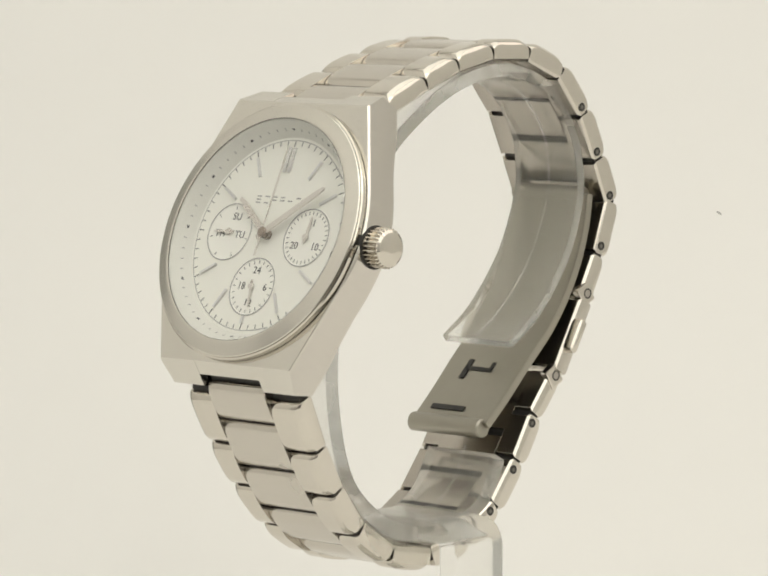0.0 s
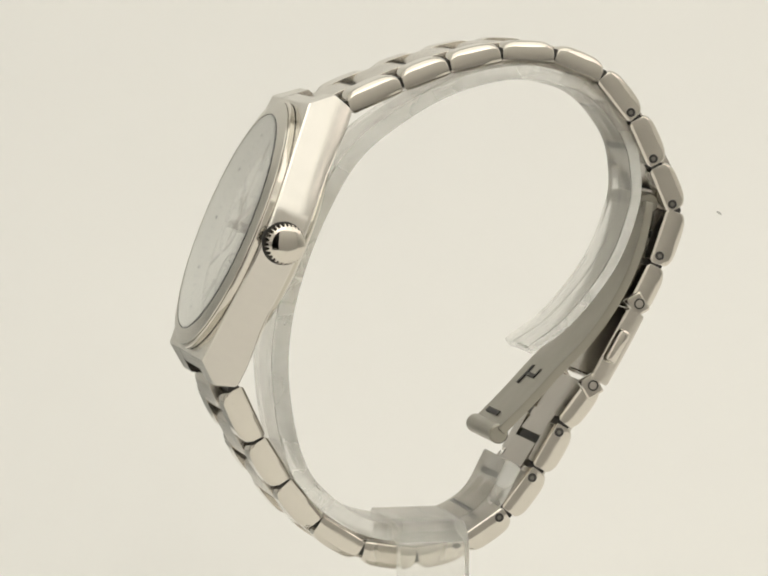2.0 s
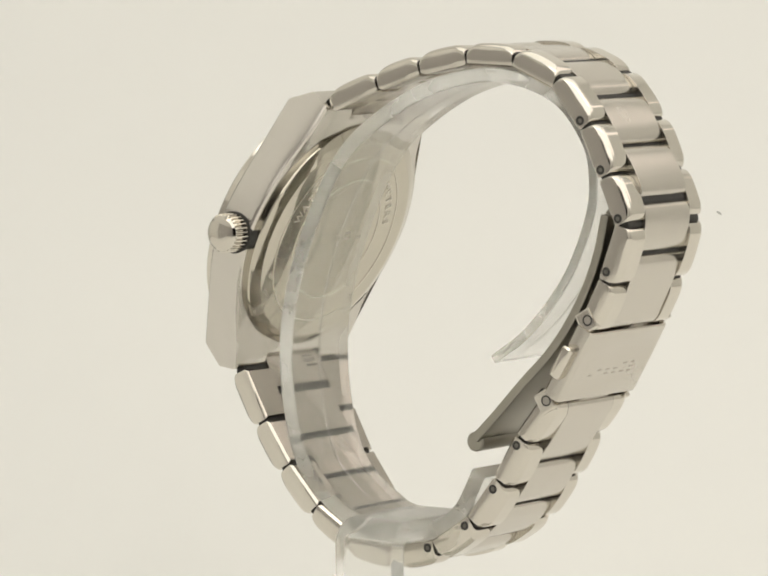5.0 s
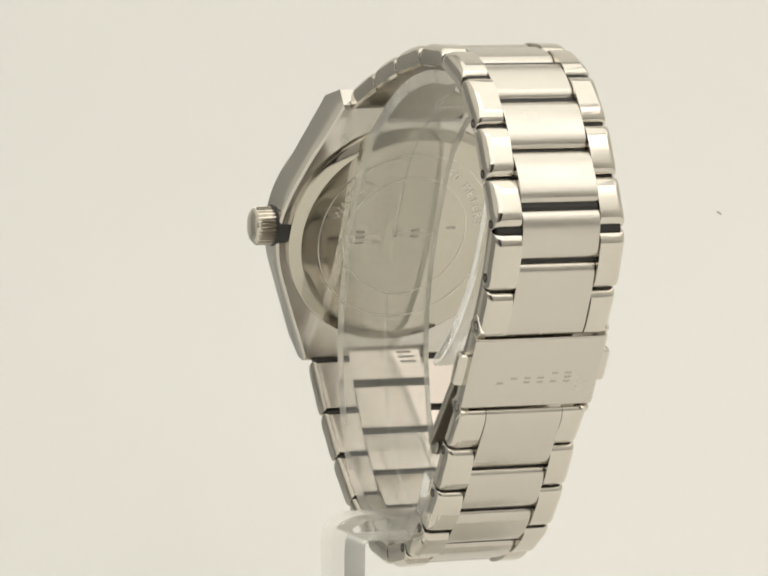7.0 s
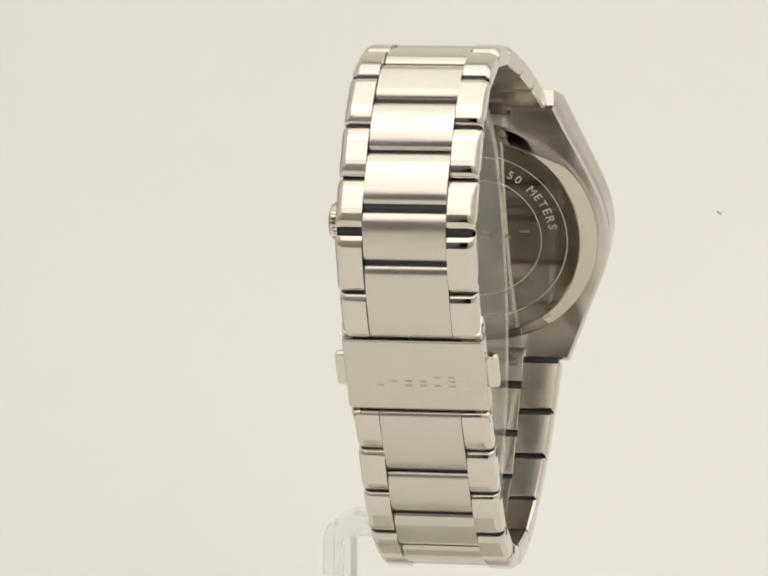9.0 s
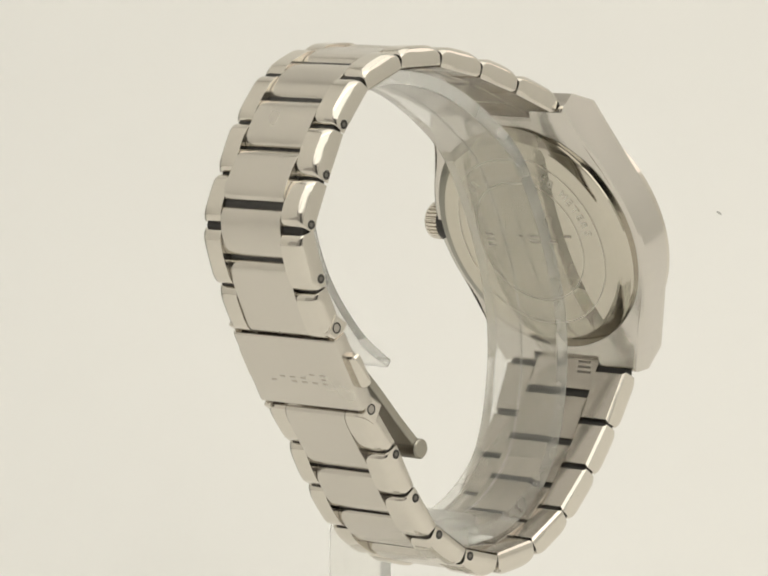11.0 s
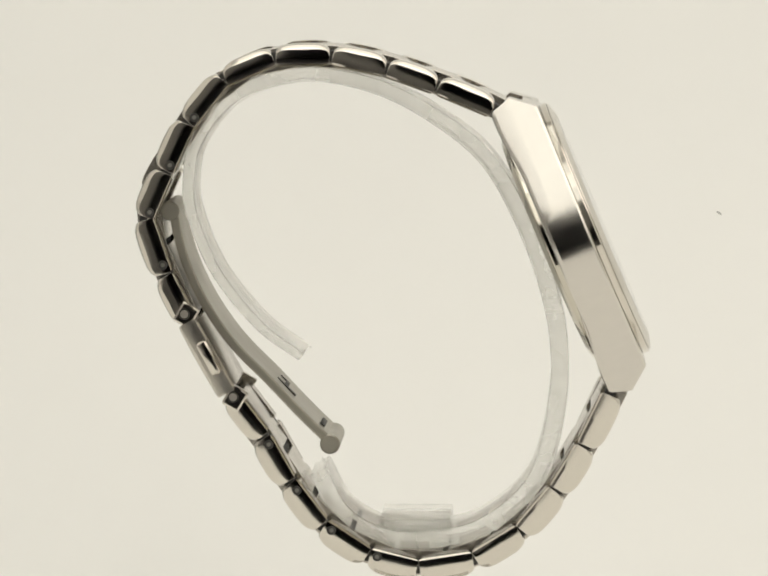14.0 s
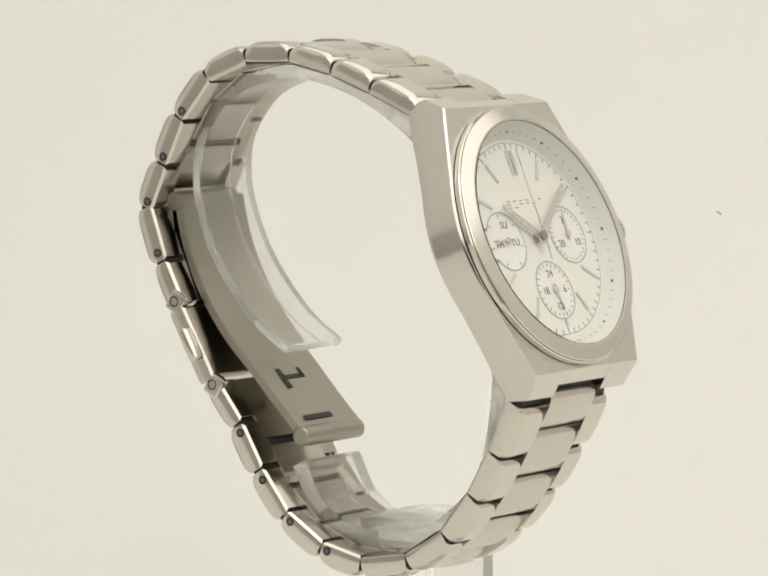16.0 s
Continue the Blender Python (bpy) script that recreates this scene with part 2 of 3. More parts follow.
def case_outline(vend, grow, deep):
    vs = [20.6 - 41.2 * i / 40 for i in range(41)]
    s = vend / 20.6
    right = [(half_width(v * s) - grow, v * s) for v in vs]
    e = vend - deep
    top = [(-5.75, vend), (-5.75, e), (5.75, e), (5.75, vend)]
    return top + right + [(-x, -v) for x, v in top] + [(-x, -v) for x, v in right]


def case_body():
    bm = bmesh.new()
    rows = []
    for n, vend, grow in ((-2.8, 19.5, 0.5), (-2.6, 20.0, 0.12), (-2.2, 20.25, 0.0), (-0.6, 21.0, 0.0), (-0.45, 20.95, 0.0), (0.83, 19.91, 0.0), (0.85, 19.89, 0.0), (2.2, 18.8, 0.0),
                          (2.25, 18.76, 0.02), (2.46, 18.57, 0.18), (2.5, 18.5, 0.26)):
        loop = []
        for x, v in case_outline(vend, grow, 1.5 if n < -0.4 else 0.47 if n < 0.84 else 0.03):
            drop = 0.0
            if n < -2.0:
                t = min(1, max(0, (abs(v) - 10) / 8))
                drop = 0.8 * t * t * (3 - 2 * t)
            loop.append(bm.verts.new((x, v, n - drop)))
        rows.append(loop)
    k = len(rows[0])
    for p, q in zip(rows, rows[1:]):
        for i in range(k):
            bm.faces.new((p[i], p[(i + 1) % k], q[(i + 1) % k], q[i]))
    # front and back plates, with a round seat for the dial and the back cover
    for row, r, depth in ((rows[-1], 16.4, -0.4), (rows[0], 15.2, -2.5)):
        z = row[0].co.z if depth > -1 else -2.8
        n = len(row)
        hole = [bm.verts.new((r * math.cos(a), r * math.sin(a), z)) for a in (2 * math.pi * k / 96 for k in range(96))]
        verts = row + hole
        flat = [Vector((v.co.x, v.co.y)) for v in verts]
        edges = [(k, (k + 1) % n) for k in range(n)] + [(n + k, n + (k + 1) % 96) for k in range(96)]
        _, _, tris, origin, _, _ = geometry.delaunay_2d_cdt(flat, edges, [], 0, 1e-6)
        for tri in tris:
            mid = sum((flat[i] for i in tri), Vector((0, 0))) / 3
            notch = abs(mid.x) < 5.7 and abs(mid.y) > abs(row[1].co.y) - 0.01
            inside = abs(mid.x) < half_width(mid.y)
            if mid.length > r * 0.999 and not notch and inside and min(tri) >= 0:
                if bm.faces.get([verts[i] for i in tri]) is None:
                    bm.faces.new([verts[i] for i in tri])
        floor_ring = [bm.verts.new((v.co.x, v.co.y, depth)) for v in hole]
        for k in range(96):
            bm.faces.new((hole[k], hole[(k + 1) % 96], floor_ring[(k + 1) % 96], floor_ring[k]))
    bmesh.ops.recalc_face_normals(bm, faces=bm.faces)
    for f in bm.faces:
        f.material_index = int(f.normal.z > 0.4)
    return bm


DEEP = MC @ Matrix.Translation((0, 0, -0.1))


def around(deg, r, n, spin=0.0):
    """A place on the dial: degrees clockwise from twelve."""
    a = radians(deg)
    return MC @ Matrix.Translation((r * math.sin(a), r * math.cos(a), n)) @ Matrix.Rotation(-a + radians(spin), 4, "Z")


def small_hand(parent, name, mat, length, tail, width, tip, n, deg, x=0.0, v=0.0, thick=0.16):
    poly = [(-width / 2, -tail), (width / 2, -tail), (width / 2 * 1.1, 0), (width / 2, length * 0.85), (tip / 2, length), (-tip / 2, length),
            (-width / 2, length * 0.85), (-width / 2 * 1.1, 0)]
    bm = bmesh.new()
    lo = [bm.verts.new((a, b, 0)) for a, b in poly]
    hi = [bm.verts.new((a, b, thick)) for a, b in poly]
    bm.faces.new(lo[::-1]), bm.faces.new(hi)
    for i in range(len(poly)):
        bm.faces.new((lo[i], lo[(i + 1) % 8], hi[(i + 1) % 8], hi[i]))
    m = DEEP @ Matrix.Translation((x, v, n)) @ Matrix.Rotation(-radians(deg), 4, "Z")
    return part(name, bm, mat, parent, "", m)


def counter(dial, deg, words, hands, ticks):
    a = radians(deg)
    x, v = 7.35 * math.sin(a), 7.35 * math.cos(a)
    m = DEEP @ Matrix.Translation((x, v, 1.5))
    base = part("subdial", lathe([(0, 0.02), (3.75, 0.02), (3.95, 0.10), (4.05, 0.10), (4.1, 0.0)], 64), SUBDIAL, dial, "", m)
    bm = lathe([(3.93, 0.105), (4.08, 0.105), (4.08, 0.13), (3.93, 0.13)], 64, True)
    part("subdial_rim", bm, RING_GREY, base, "", m)
    bm = bmesh.new()
    for k in range(ticks):
        ta = 2 * math.pi * k / ticks
        q = block(-0.05, 0.05, 3.25, 3.7, 0.03, 0.06)
        q.transform(Matrix.Rotation(-ta, 4, "Z"))
        me = bpy.data.meshes.new("tick")
        q.to_mesh(me), q.free()
        bm.from_mesh(me)
        bpy.data.meshes.remove(me)
    part("subdial_ticks", bm, INK, base, "", m)
    for text, wx, wv in words:
        letters(text, 1.45, m @ Matrix.Translation((wx, wv, 0.05)), "numeral", INK, base)
    small_hand(base, "subdial_hand", HAND, 2.9, 0.9, 0.32, 0.14, 1.75, hands, x, v, 0.1)
    part("hand_hub", lathe([(0, 0.5), (0.4, 0.5), (0.45, 0.45), (0.45, 0.2)], 20), HAND, base, "", m)


def dial_side():
    case = part("case", case_body(), CASE_STEEL, watch, "faceted brushed steel case with straight flanks", MC, FRONT_STEEL)
    bezel = lathe([(17.3, 2.2), (17.3, 3.46), (17.9, 3.5), (17.92, 3.58), (17.8, 3.7), (16.3, 4.14), (16.05, 4.2), (15.78, 4.16), (15.75, 3.0), (15.75, 2.5)], 144, True)
    part("bezel", bezel, FRONT_STEEL, case, "round brushed steel bezel", MC)
    wall = lathe([(17.29, 2.1), (17.8, 2.1), (17.85, 2.55), (18.15, 2.62), (18.2, 3.3), (18.05, 3.46), (17.31, 3.46)], 144, True)
    part("bezel_side", wall, POLISHED, case, "polished steel side of the bezel", MC)
    glass = lathe([(0, 4.24), (5, 4.238), (10, 4.23), (14.9, 4.215), (15.4, 4.205), (15.6, 4.19), (15.72, 4.13), (15.74, 3.9), (0, 3.9)], 96)
    crystal = part("crystal", glass, CRYSTAL, case, "clear flat watch glass", MC)
    crystal.visible_shadow = False
    dial = part("dial", lathe([(0, 1.5), (13.9, 1.5), (13.9, 1.0), (0, 1.0)], 96), DIAL, watch, "white dial with grey baton markers and three counters", DEEP)
    part("flange_ring", lathe([(13.85, 1.45), (15.4, 3.45), (15.6, 3.95), (15.72, 3.95), (15.72, 1.2), (13.85, 1.2)], 96, True), FLANGE, dial, "", DEEP)
    for k in range(60):
        # minute lines on the dial and dots on the slanted flange
        long = k % 5 == 0
        q = block(-0.075, 0.075, 12.75 if not long else 12.55, 13.35, 1.505, 1.53)
        part("minute_line", q, INK if long else RING_DARK, dial, "", DEEP @ Matrix.Rotation(-radians(6 * k), 4, "Z"))
        dot = block(-0.07, 0.07, -0.2, 0.2, 0, 0.03) if k % 5 else block(-0.22, 0.22, -0.15, 0.15, 0, 0.03)
        m = DEEP @ Matrix.Rotation(-radians(6 * k), 4, "Z") @ Matrix.Translation((0, 14.68, 2.535)) @ Matrix.Rotation(radians(52.2), 4, "X")
        part("flange_dot", dot, RING_GREY if k % 5 else INK, dial, "", m)
    part("minute_track", lathe([(13.42, 1.505), (13.52, 1.505), (13.52, 1.53), (13.42, 1.53)], 96, True), RING_GREY, dial, "", DEEP)
    for h in (1, 2, 4, 5, 7, 8, 10, 11):
        q = block(-0.2, 0.2, 9.3, 12.3, 1.5, 1.78, 0.06)
        part("hour_marker", q, MARKER, dial, "", DEEP @ Matrix.Rotation(-radians(30 * h), 4, "Z"))
    for dx in (-0.42, 0.42):
        part("hour_marker", block(dx - 0.26, dx + 0.26, 8.9, 12.4, 1.5, 1.78, 0.06), MARKER, dial, "", DEEP)
    part("hour_marker", block(-0.2, 0.2, -12.5, -11.5, 1.5, 1.78, 0.06), MARKER, dial, "", DEEP)
    # the maker's mark as plain bars
    for i in range(6):
        part("mark_bar", bar_glyph(i), RING_GREY, dial, "", DEEP @ Matrix.Translation((-3.75 + 1.5 * i, 4.9, 1.51)))
    counter(dial, 90, (("31", 0.3, 2.1), ("10", 2.0, -1.2), ("20", -1.9, -1.2)), 5, 31)
    counter(dial, 180, (("24", 0, 2.3), ("6", 2.4, 0), ("12", 0, -2.3), ("18", -2.1, 0)), 170, 24)
    counter(dial, 270, (("SU", 0.6, 2.2), ("TU", 2.0, -0.3), ("TH", -1.8, -0.3)), 268, 7)
    small_hand(dial, "hour_hand", HAND, 7.9, 1.0, 0.85, 0.5, 2.15, 306, thick=0.2)
    small_hand(dial, "minute_hand", HAND, 11.2, 1.2, 0.8, 0.45, 2.45, 53, thick=0.2)
    small_hand(dial, "seconds_hand", HAND, 12.2, 3.4, 0.2, 0.1, 2.75, 1, thick=0.12)
    part("hand_hub", lathe([(0, 3.0), (0.55, 3.0), (0.7, 2.9), (0.7, 1.5)], 32), HUB, dial, "", DEEP)


def bar_glyph(i):
    bm = bmesh.new()
    for z in ((0.45, 0, -0.45), (0.45, -0.45), (0.45, 0.0), (0.45, 0.0), (0.0,), (0.45,))[i]:
        me = finish(block(-0.4, 0.4, z - 0.09, z + 0.09, 0, 0.03))
        bm.from_mesh(me)
        bpy.data.meshes.remove(me)
    return bm


def crown():
    bm = bmesh.new()
    steps = 112
    rows = []
    for z, r, flute in ((17.6, 2.0, 0), (18.2, 2.0, 0), (18.25, 2.45, 0.2), (18.4, 2.7, 0.36), (20.85, 2.7, 0.36), (21.1, 2.55, 0.14), (21.2, 2.42, 0),
                        (21.45, 2.1, 0), (21.62, 1.5, 0), (21.7, 0.7, 0)):
        rows.append([bm.verts.new((z, (r - flute * (k % 4 > 1)) * math.cos(2 * math.pi * k / steps),
                                   (r - flute * (k % 4 > 1)) * math.sin(2 * math.pi * k / steps))) for k in range(steps)])
    for p, q in zip(rows, rows[1:]):
        for k in range(steps):
            bm.faces.new((p[k], p[(k + 1) % steps], q[(k + 1) % steps], q[k]))
    bm.faces.new(rows[0]), bm.faces.new(rows[-1][::-1])
    part("crown", bm, POLISHED, watch, "fluted polished steel winding crown", MC @ Matrix.Translation((0, 0, -0.3)))
    # solid near-black tube standing for the shade between case and crown
    tube = lathe([(0, 17.0), (2.9, 17.0), (2.9, 18.62), (2.6, 18.66), (1.2, 18.66)], 40)
    part("crown_gap_shade", tube, DARK, watch, "black disc painted as shade in the gap behind the crown", MC @ Matrix.Translation((0, 0, -0.3)) @ Matrix.Rotation(math.pi / 2, 4, "Y"))


def back_cover():
    prof = [(17.0, -2.5), (17.0, -3.3), (16.93, -3.5), (16.75, -3.62), (15.45, -4.08), (15.3, -4.14), (15.1, -4.16), (14.4, -4.16), (0, -4.2)]
    cover = part("case_back", lathe(prof, 128), BACK_STEEL, watch, "polished steel screwless case back with engraved writing", MC)
    for r in (9.1, 12.75):
        part("engraved_circle", lathe([(r, -4.21), (r + 0.12, -4.21), (r + 0.12, -4.23), (r, -4.23)], 96, True), ENGRAVED, cover, "", MC)
    flip = MC @ Matrix.Translation((0, 0, -4.24)) @ Matrix.Rotation(math.pi, 4, "Y")
    for i in range(6):
        part("mark_bar", bar_glyph(i), PIN, cover, "", flip @ Matrix.Translation((-6.9 + 2.75 * i, 0, 0)) @ Matrix.Diagonal((1.7, 1.9, 1, 1)))
    notch = block(-1.5, 1.5, 15.35, 15.9, -0.5, 0.0, 0.06)
    part("opening_notch", notch, DARK, cover, "dark notch for opening the case back", flip @ Matrix.Rotation(radians(-33), 4, "Z") @ Matrix.Translation((0, 0, -0.62)))
    for text, mid in (("WATER", 55), ("50 METERS", -55.5)):
        for i, c in enumerate(text):
            if c == " ":
                continue
            a = radians(mid - (i - (len(text) - 1) / 2) * (8.0 if len(text) < 6 else 6.5))
            m = flip @ Matrix.Rotation(a, 4, "Z") @ Matrix.Translation((0, 10.9, 0))
            letters(c, 1.75, m, "engraved_letter", ENGRAVED, cover, 0.01)


# ------------------------------------------------------------------ the bracelet
W_OUT, W_MID, THICK = 9.05, 5.5, 2.55
UPPER = [(-10.7, 32.5), (-3.2, 35.55), (3.5, 37.85), (10.9, 39.4), (18.45, 39.2), (25.2, 36.4), (30.0, 30.5), (33.0, 24.0), (35.7, 17.75), (33.1, 10.2),
         (31.2, 6.35)]
LOWER = [(23.3, -7.2), (20.0, -11.5), (16.5, -17.55), (12.05, -23.4), (5.9, -27.4), (-0.8, -29.0), (-8.3, -27.8), (-14.5, -23.9), (-19.2, -18.3),
         (-22.9, -12.3), (-26.35, -5.2)]
CENTRE = Vector((5.0, 6.0))


def chord(a, b):
    """The frame of a link from a to b: x across, y along, z outwards; and its length."""
    a, b = Vector(a), Vector(b)
    d = (b - a).normalized()
    n = Vector((-d.y, d.x))
    if n.dot((a + b) / 2 - CENTRE) < 0:
        n = -n
    m = Matrix(((1, 0, 0, 0), (0, d.x, n.x, a.x), (0, d.y, n.y, a.y), (0, 0, 0, 1)))
    return MW @ m, (b - a).length


# a chamfer with a softly rounded face, from the side up to the top
SOFT = [((1 - math.cos(a)) * 0.55 + a / math.pi * 2 * 0.45, (1 - math.sin(a)) * 0.55 + (1 - a / math.pi * 2) * 0.45) for a in (math.pi / 2 * k / 5 for k in range(6))]

# the bulge of a link's side, from its inner edge up
PUFF = 0.07
BELLY = ((0.75, 0.25), (1.0, 0.5), (0.75, 0.75))


def link_body(length, x0, x1, top, g, cut0=0.0, cut1=0.0, low=-1.27, arch=0.24, r=1.8, lean=(0.0, 0.0)):
    """A link: flat inside, arched outside with rounded ends; cut0 and cut1 are chamfers along its sides at x0 and x1."""
    span = length - 2 * g
    r = min(r, span * 0.32)
    stops = [r * e for e in (0.0, 0.045, 0.11, 0.25, 0.45, 0.7, 1.0)]
    ys = stops + [span * k / 8 for k in range(3, 6)] + [span - e for e in reversed(stops)]
    bm = bmesh.new()
    rows = []
    for y in ys:
        e = min(y, span - y)
        u = 1 - min(e / r, 1)
        h = top + arch * (1 - (2 * y / span - 1) ** 2) - 0.5 * r * (1 - math.sqrt(max(0.0, 1 - u * u * 0.97)))
        # the chamfers run out in an arc towards the link's ends
        bow = 0.55 + 0.45 * math.sin(math.pi * y / span)
        c0, c1 = cut0 * bow, cut1 * bow
        loop = [(x0, low)] if not cut0 else [(x0 + 0.32, low), (x0, low + 0.32)] + [(x0 - PUFF * k, low + 0.32 + (h - c0 * 0.95 - low - 0.32) * e) for k, e in BELLY]
        loop += [(x0, h)] if not cut0 else [(x0 + p * cut0, h - q * c0 * 0.95) for p, q in SOFT]
        loop += [(x1, h)] if not cut1 else [(x1 - p * cut1, h - q * c1 * 0.95) for p, q in reversed(SOFT)]
        loop += [(x1, low)] if not cut1 else [(x1 + PUFF * k, low + 0.32 + (h - c1 * 0.95 - low - 0.32) * e) for k, e in reversed(BELLY)] + [(x1, low + 0.32), (x1 - 0.32, low)]
        # the outer side widens from the one end to the other
        e = lean[0] + (lean[1] - lean[0]) * y / span
        if cut0 or cut1:
            loop = [(x + (e if cut1 else -e) * (abs(x) > W_MID + 1.2), z) for x, z in loop]
        inward = span / 2 + (y - span / 2) * (1 - 0.8 / span)
        rows.append([bm.verts.new((x, g + (inward if z == low else y), z)) for x, z in loop])
    k = len(rows[0])
    for p, q in zip(rows, rows[1:]):
        for i in range(k):
            bm.faces.new((p[i], p[(i + 1) % k], q[(i + 1) % k], q[i]))
    bm.faces.new(rows[0]), bm.faces.new(rows[-1][::-1])
    bmesh.ops.recalc_face_normals(bm, faces=bm.faces)
    bevelled(bm, 0.13, 2, 40)
    # inward faces take the duller steel with that shade in its colour
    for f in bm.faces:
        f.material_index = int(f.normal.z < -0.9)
    return bm


def centre_piece(a, b, top, g=0.2, label=""):
    m, length = chord(a, b)
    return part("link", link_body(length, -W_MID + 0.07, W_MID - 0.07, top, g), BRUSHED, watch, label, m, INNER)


def outer_pieces(owner, a, b, top, pin_at=None, g=0.18, lean=(0.0, 0.0), wide=W_OUT):
    m, length = chord(a, b)
    for side in (-1, 1):
        x0, x1 = sorted((side * W_MID, side * wide))
        piece = link_body(length, x0, x1, top, g, 0.85 * (side < 0), 0.85 * (side > 0), lean=lean)
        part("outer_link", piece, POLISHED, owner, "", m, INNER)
        if pin_at is not None:
            hm = m @ Matrix.Translation((side * (wide + PUFF), length * pin_at, -0.2)) @ Matrix.Rotation(side * math.pi / 2, 4, "Y")
            part("pin_ring", lathe([(0.30, 0.0), (0.62, 0.0), (0.62, 0.03), (0.30, 0.03)], 20, True), DARK, owner, "", hm)
            part("pin", lathe([(0.0, 0.02), (0.26, 0.02), (0.30, 0.0)], 16), PIN_DARK, owner, "", hm)


def gap_shade_rod(owner, at, half, r=0.78):
    """A near-black rod standing for the shade in the gap between two links."""
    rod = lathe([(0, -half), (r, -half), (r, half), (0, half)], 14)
    part("gap_shade_rod", rod, DARK, owner, "", MW @ Matrix.Translation((0, *at)) @ Matrix.Rotation(math.pi / 2, 4, "Y"))


def lerp(a, b, t):
    return tuple(Vector(a) + (Vector(b) - Vector(a)) * t)


def flare(k):
    """How far the bracelet's side stands out at the k-th joint from the case: it widens towards the case."""
    return 1.7 * max(0.0, 1 - k / 3.4)


def bracelet():
    # upper half, from the case to the clasp
    mids = [(-13.3, 31.2)] + [lerp(a, b, 0.5) for a, b in zip(UPPER[:-2], UPPER[1:-1])] + [(29.9, 3.9)]
    mids[8] = (35.35, 20.6)
    for i in range(10):
        a, b = mids[i], mids[i + 1]
        top = (1.55, 1.55, 1.55, 1.55, 1.6, 1.75, 1.9, 1.9, 1.9, 1.75)[i]
        owner = centre_piece(a, b, top, label="brushed steel centre link between polished outer links")
        pin = 0.85 if 5 <= i <= 7 else 0.83 if i == 8 else None
        outer_pieces(owner, UPPER[i], UPPER[i + 1] if i < 9 else mids[10], top, pin, lean=(flare(i), flare(i + 1)), wide=W_OUT if i < 9 else W_OUT - 0.1)
        gap_shade_rod(owner, UPPER[i], W_OUT + flare(i) - 0.45)
        gap_shade_rod(owner, a, W_MID - 0.1, 0.95 if i else 0.8)
    mids = [(24.35, -5.9)] + [lerp(a, b, 0.5) for a, b in zip(LOWER[1:-1], LOWER[2:])] + [(-27.5, -3.3)]
    for i in range(10):
        owner = centre_piece(mids[i], mids[i + 1], 1.7 if i == 0 else 1.95, label="brushed steel centre link between polished outer links")
        pin = {1: 0.17, 2: 0.2, 3: 0.18, 4: 0.17}.get(i)
        outer_pieces(owner, LOWER[i] if i else mids[0], LOWER[i + 1], 1.95 if i else 1.7, pin, lean=(flare(10 - i), flare(9 - i)), wide=W_OUT if i else W_OUT - 0.1)
        if i == 9:
            # worn stamping on the inner side, no longer legible
            sm, _ = chord(mids[i], mids[i + 1])
            for k in range(3):
                part("stamp_bar", block(-4.6 + 0.3 * k, -2.2 + 0.2 * k, 3.0 + 0.75 * k, 3.3 + 0.75 * k, -1.31, -1.26), PIN_DARK, owner, "", sm)
        gap_shade_rod(owner, LOWER[i + 1], W_OUT + flare(9 - i) - 0.45)
        gap_shade_rod(owner, mids[i + 1], W_MID - 0.1, 0.95 if i < 9 else 0.8)


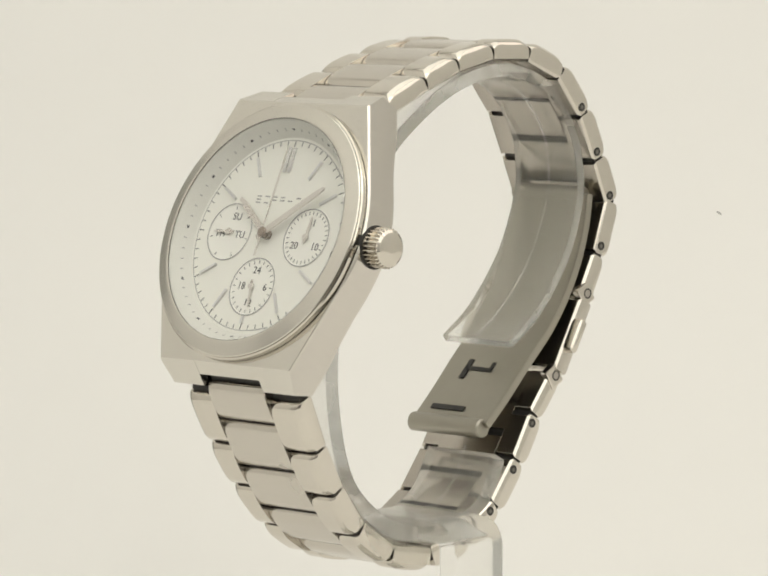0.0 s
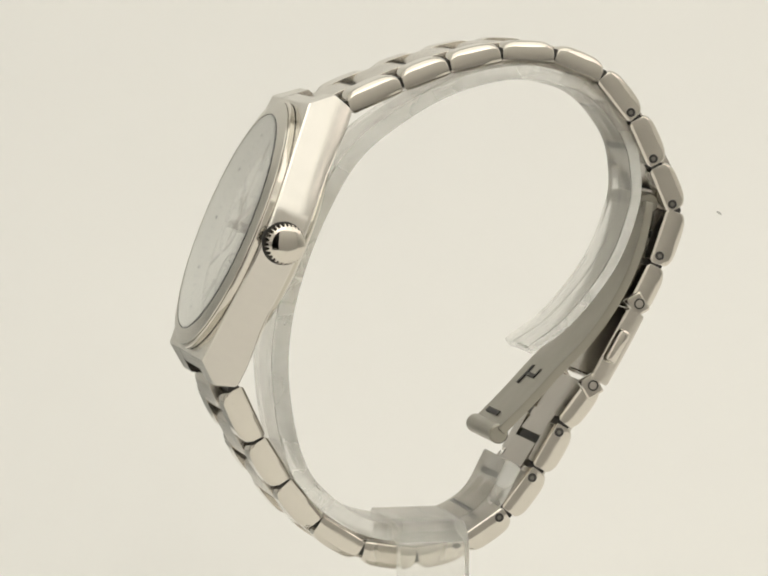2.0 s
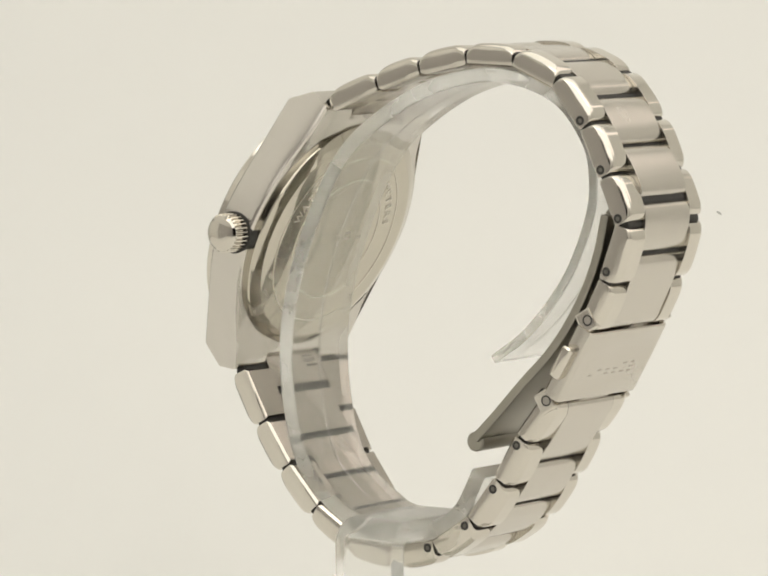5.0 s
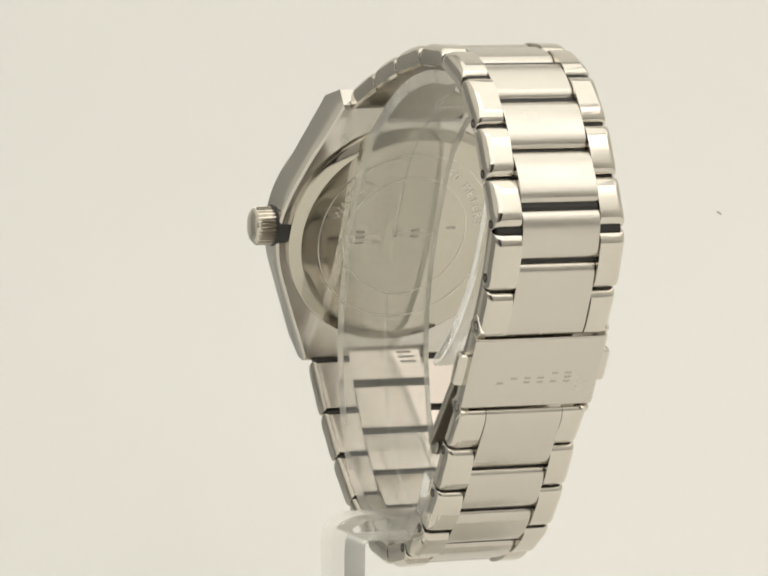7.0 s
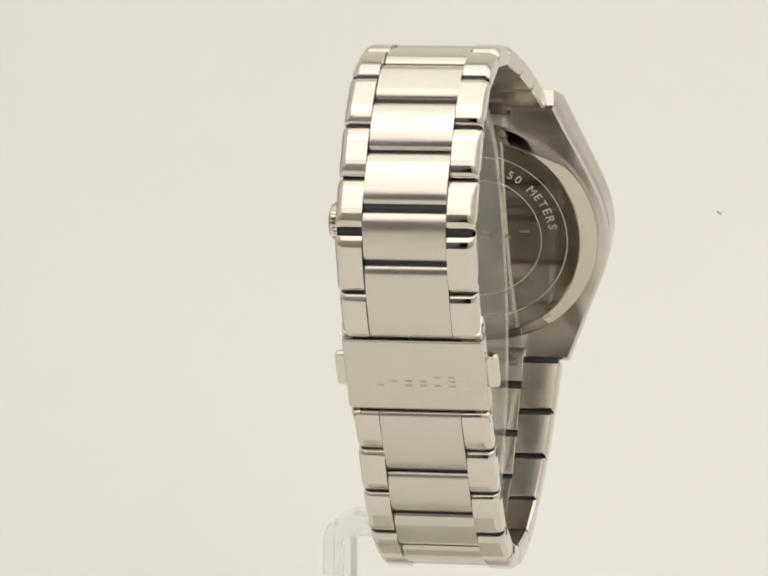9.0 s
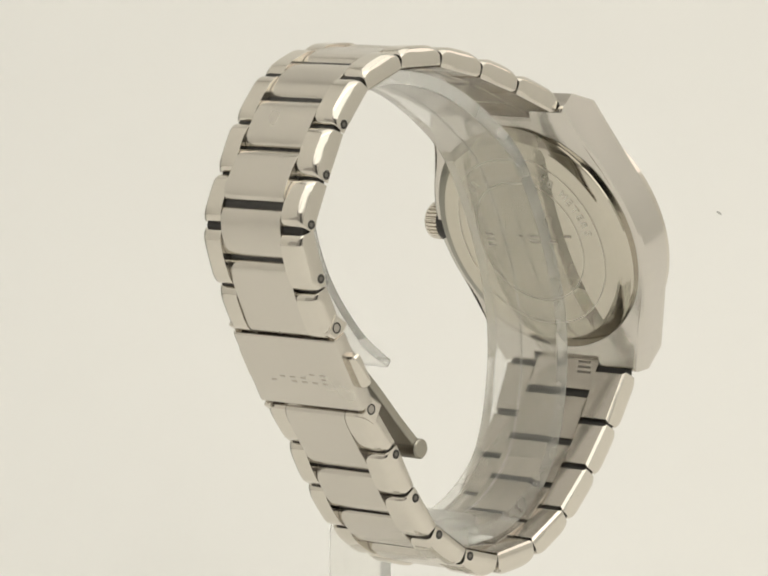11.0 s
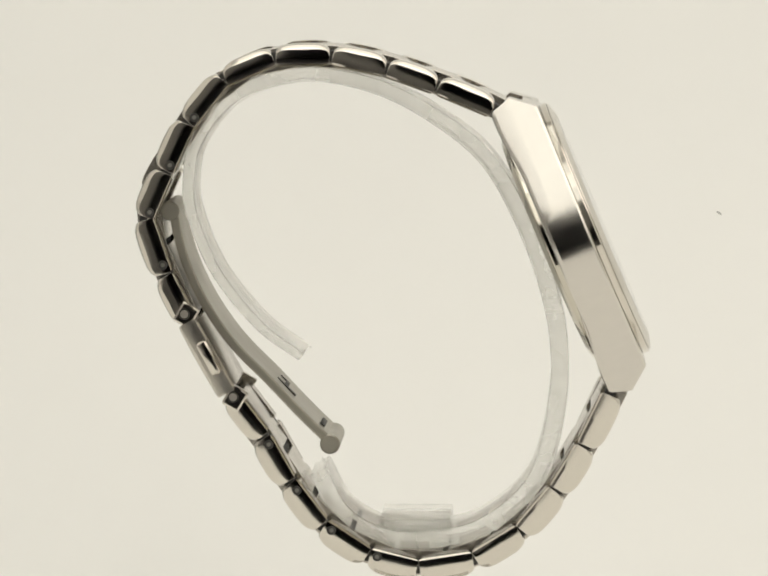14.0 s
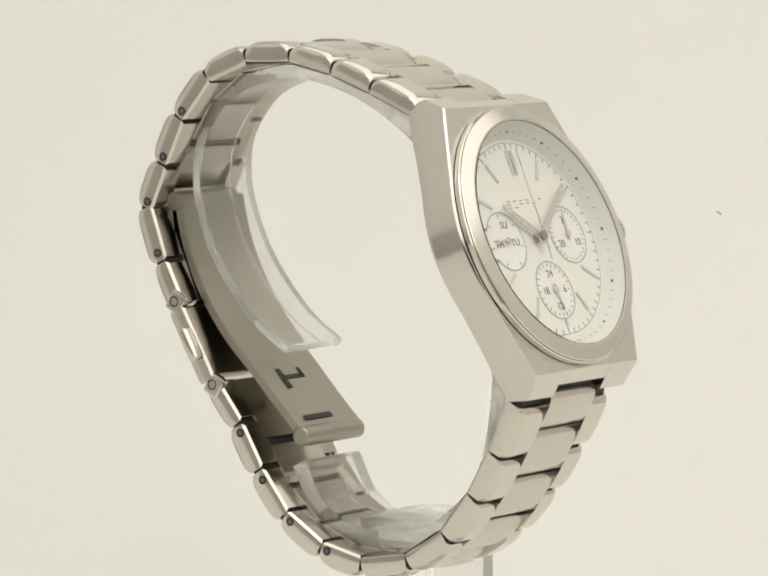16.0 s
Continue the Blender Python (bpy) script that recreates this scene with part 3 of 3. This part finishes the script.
def clasp():
    m, length = chord((30.0, 4.0), (24.6, -5.6))
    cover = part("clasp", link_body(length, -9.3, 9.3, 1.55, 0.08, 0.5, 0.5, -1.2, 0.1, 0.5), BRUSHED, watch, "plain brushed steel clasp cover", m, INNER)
    for i in range(6):
        q = bar_glyph(i)
        mm = m @ Matrix.Translation((1.9 * i - 4.75, length * 0.57, 1.64)) @ Matrix.Diagonal((1.1, 1.5, 1, 1))
        part("mark_bar", q, INNER, cover, "", mm)
    for side in (-1, 1):
        q = block(side * 9.2 - 1.6, side * 9.2 + 1.6, length * 0.5 - 2.5, length * 0.5 + 2.5, -1.0, 0.6, 0.7, 3)
        part("push_button", q, POLISHED, cover, "polished steel push button", m)
    for y, z in ((30.5, 5.0), (24.0, -6.1)):
        for side in (-1, 1):
            hinge = part("hinge_block", block(side * 8.55 - 0.62, side * 8.55 + 0.62, -1.5, 1.5, -1.6, 1.0, 0.3), POLISHED, cover, "",
                         MW @ Matrix.Translation((0, y, z)) @ Matrix.Rotation(radians(-60), 4, "X"))
            hm = MW @ Matrix.Translation((side * 9.17, y, z)) @ Matrix.Rotation(side * math.pi / 2, 4, "Y")
            part("hinge_pin", lathe([(0, 0.05), (0.5, 0.05), (0.55, 0.0)], 16), PIN, cover, "", hm)
            part("hinge_ring", lathe([(0.55, 0.0), (0.75, 0.0), (0.75, 0.03), (0.55, 0.03)], 20, True), DARK, cover, "", hm)
    # folding blade, hanging open inside the bracelet
    path = spline([(32.3, 18.9), (31.3, 14.0), (29.6, 9.3), (27.0, 4.5), (23.6, 0.0), (19.4, -4.2), (15.2, -8.6), (11.4, -12.3)], 5)
    blade = part("folding_blade", strip(path, 1.25, -5.9, lambda t: 8.0 + 0.3 * math.sin(math.pi * t), 0.25), BLADE_STEEL, watch, "curved matt steel folding blade hanging open")
    blade.data.transform(MW)
    barrel = lathe([(0, -6.2), (1.15, -6.2), (1.35, -6.0), (1.35, 7.1), (1.15, 7.3), (0, 7.3)], 32)
    part("blade_barrel", barrel, BLADE_STEEL, blade, "", MW @ Matrix.Translation((0, 11.2, -12.7)) @ Matrix.Rotation(math.pi / 2, 4, "Y"))
    knob = lathe([(0, -6.4), (1.2, -6.4), (1.3, -6.2), (1.3, 6.2), (1.2, 6.4), (0, 6.4)], 24)
    part("blade_hinge", knob, BLADE_STEEL, blade, "", MW @ Matrix.Translation((0, 32.6, 18.6)) @ Matrix.Rotation(math.pi / 2, 4, "Y"))
    bm_m, _ = chord((19.4, -4.2), (15.3, -8.3))
    for x0, x1, y0, y1 in ((-2.0, 3.1, 1.95, 2.6), (-2.1, -1.2, 0.7, 4.1), (2.5, 3.1, 0.9, 2.59), (-3.6, 2.6, 9.0, 9.8)):
        part("slot", block(x0, x1, y0, y1, -0.72, 0.72), DARK, blade, "dark slot cut in the blade", bm_m)


dial_side()
crown()
back_cover()
bracelet()
clasp()


# ------------------------------------------------------------------ the clear stand
stand = new("watch_stand")
tagged(stand, "clear acrylic watch stand with an open C-shaped ring on a post", "watch stand")


def stand_parts():
    guide = [(15.1, -1.2), (20.8, 3.0), (26.7, 10.3), (29.9, 18.0), (30.3, 23.2), (29.0, 28.3), (24.6, 33.7), (18.3, 36.3), (11.9, 36.7), (3.8, 34.7),
             (-4.0, 30.4), (-9.9, 25.3), (-14.4, 17.6), (-17.7, 9.2), (-19.4, 1.3), (-19.4, -6.5), (-17.7, -14.9), (-14.6, -20.1), (-8.2, -24.6),
             (0.0, -26.0), (5.0, -25.2), (9.8, -22.2), (13.0, -16.6)]
    bm = strip(spline(guide, 12), lambda t: 1.25 + 1.15 * min(1.0, t * 1.6), -4.1, lambda t: 8.9 - 1.6 * math.exp(-((t - 0.25) / 0.13) ** 2), 0.3)
    for f in bm.faces:
        # the sawn edges are less clear than the faces
        f.material_index = int(abs(f.normal.x) > 0.8)
    ring = part("ring", bm, ACRYLIC, stand, "clear open acrylic ring", second=FROSTED)
    ring.data.transform(MW)
    ridge = part("ridge", strip([p + (Vector((5.5, 6.0)) - p).normalized() * 1.12 for p in spline(guide, 12)], 0.18, 2.4, 2.7, 0.04), ACRYLIC, ring)
    ridge.data.transform(MW)
    bend = [Vector((x, z)) for x, z in ((-1.5, -25.0), (8.0, -24.9), (13.6, -24.9))]
    bend += [Vector((13.6 + 2.3 * math.sin(a), -27.2 + 2.3 * math.cos(a))) for a in (radians(15 * k) for k in range(1, 7))]
    bend += [Vector((15.9, -40.0)), Vector((15.9, -67.2))]
    post = strip(bend, 3.0, -4.65, 4.85, 0.35)
    part("post", post, ACRYLIC, stand, "clear bent acrylic post", MW @ Matrix(((0, 1, 0, 0), (-1, 0, 0, 0), (0, 0, 1, 0), (0, 0, 0, 1))))
    foot = block(-22, 30, -22, 22, -70.0 + 1.6, -67.05, 0.4)
    part("foot", foot, ACRYLIC, stand, "", MW)


stand_parts()


# ------------------------------------------------------------------ motion of the turning things
def motions():
    rows = [(k * 0.5, pose(0, 0, 0, 0, 0, -44.41 - 16.241 * k * 0.5)) for k in range(33)]
    walk(watch, rows)
    walk(stand, rows)


motions()
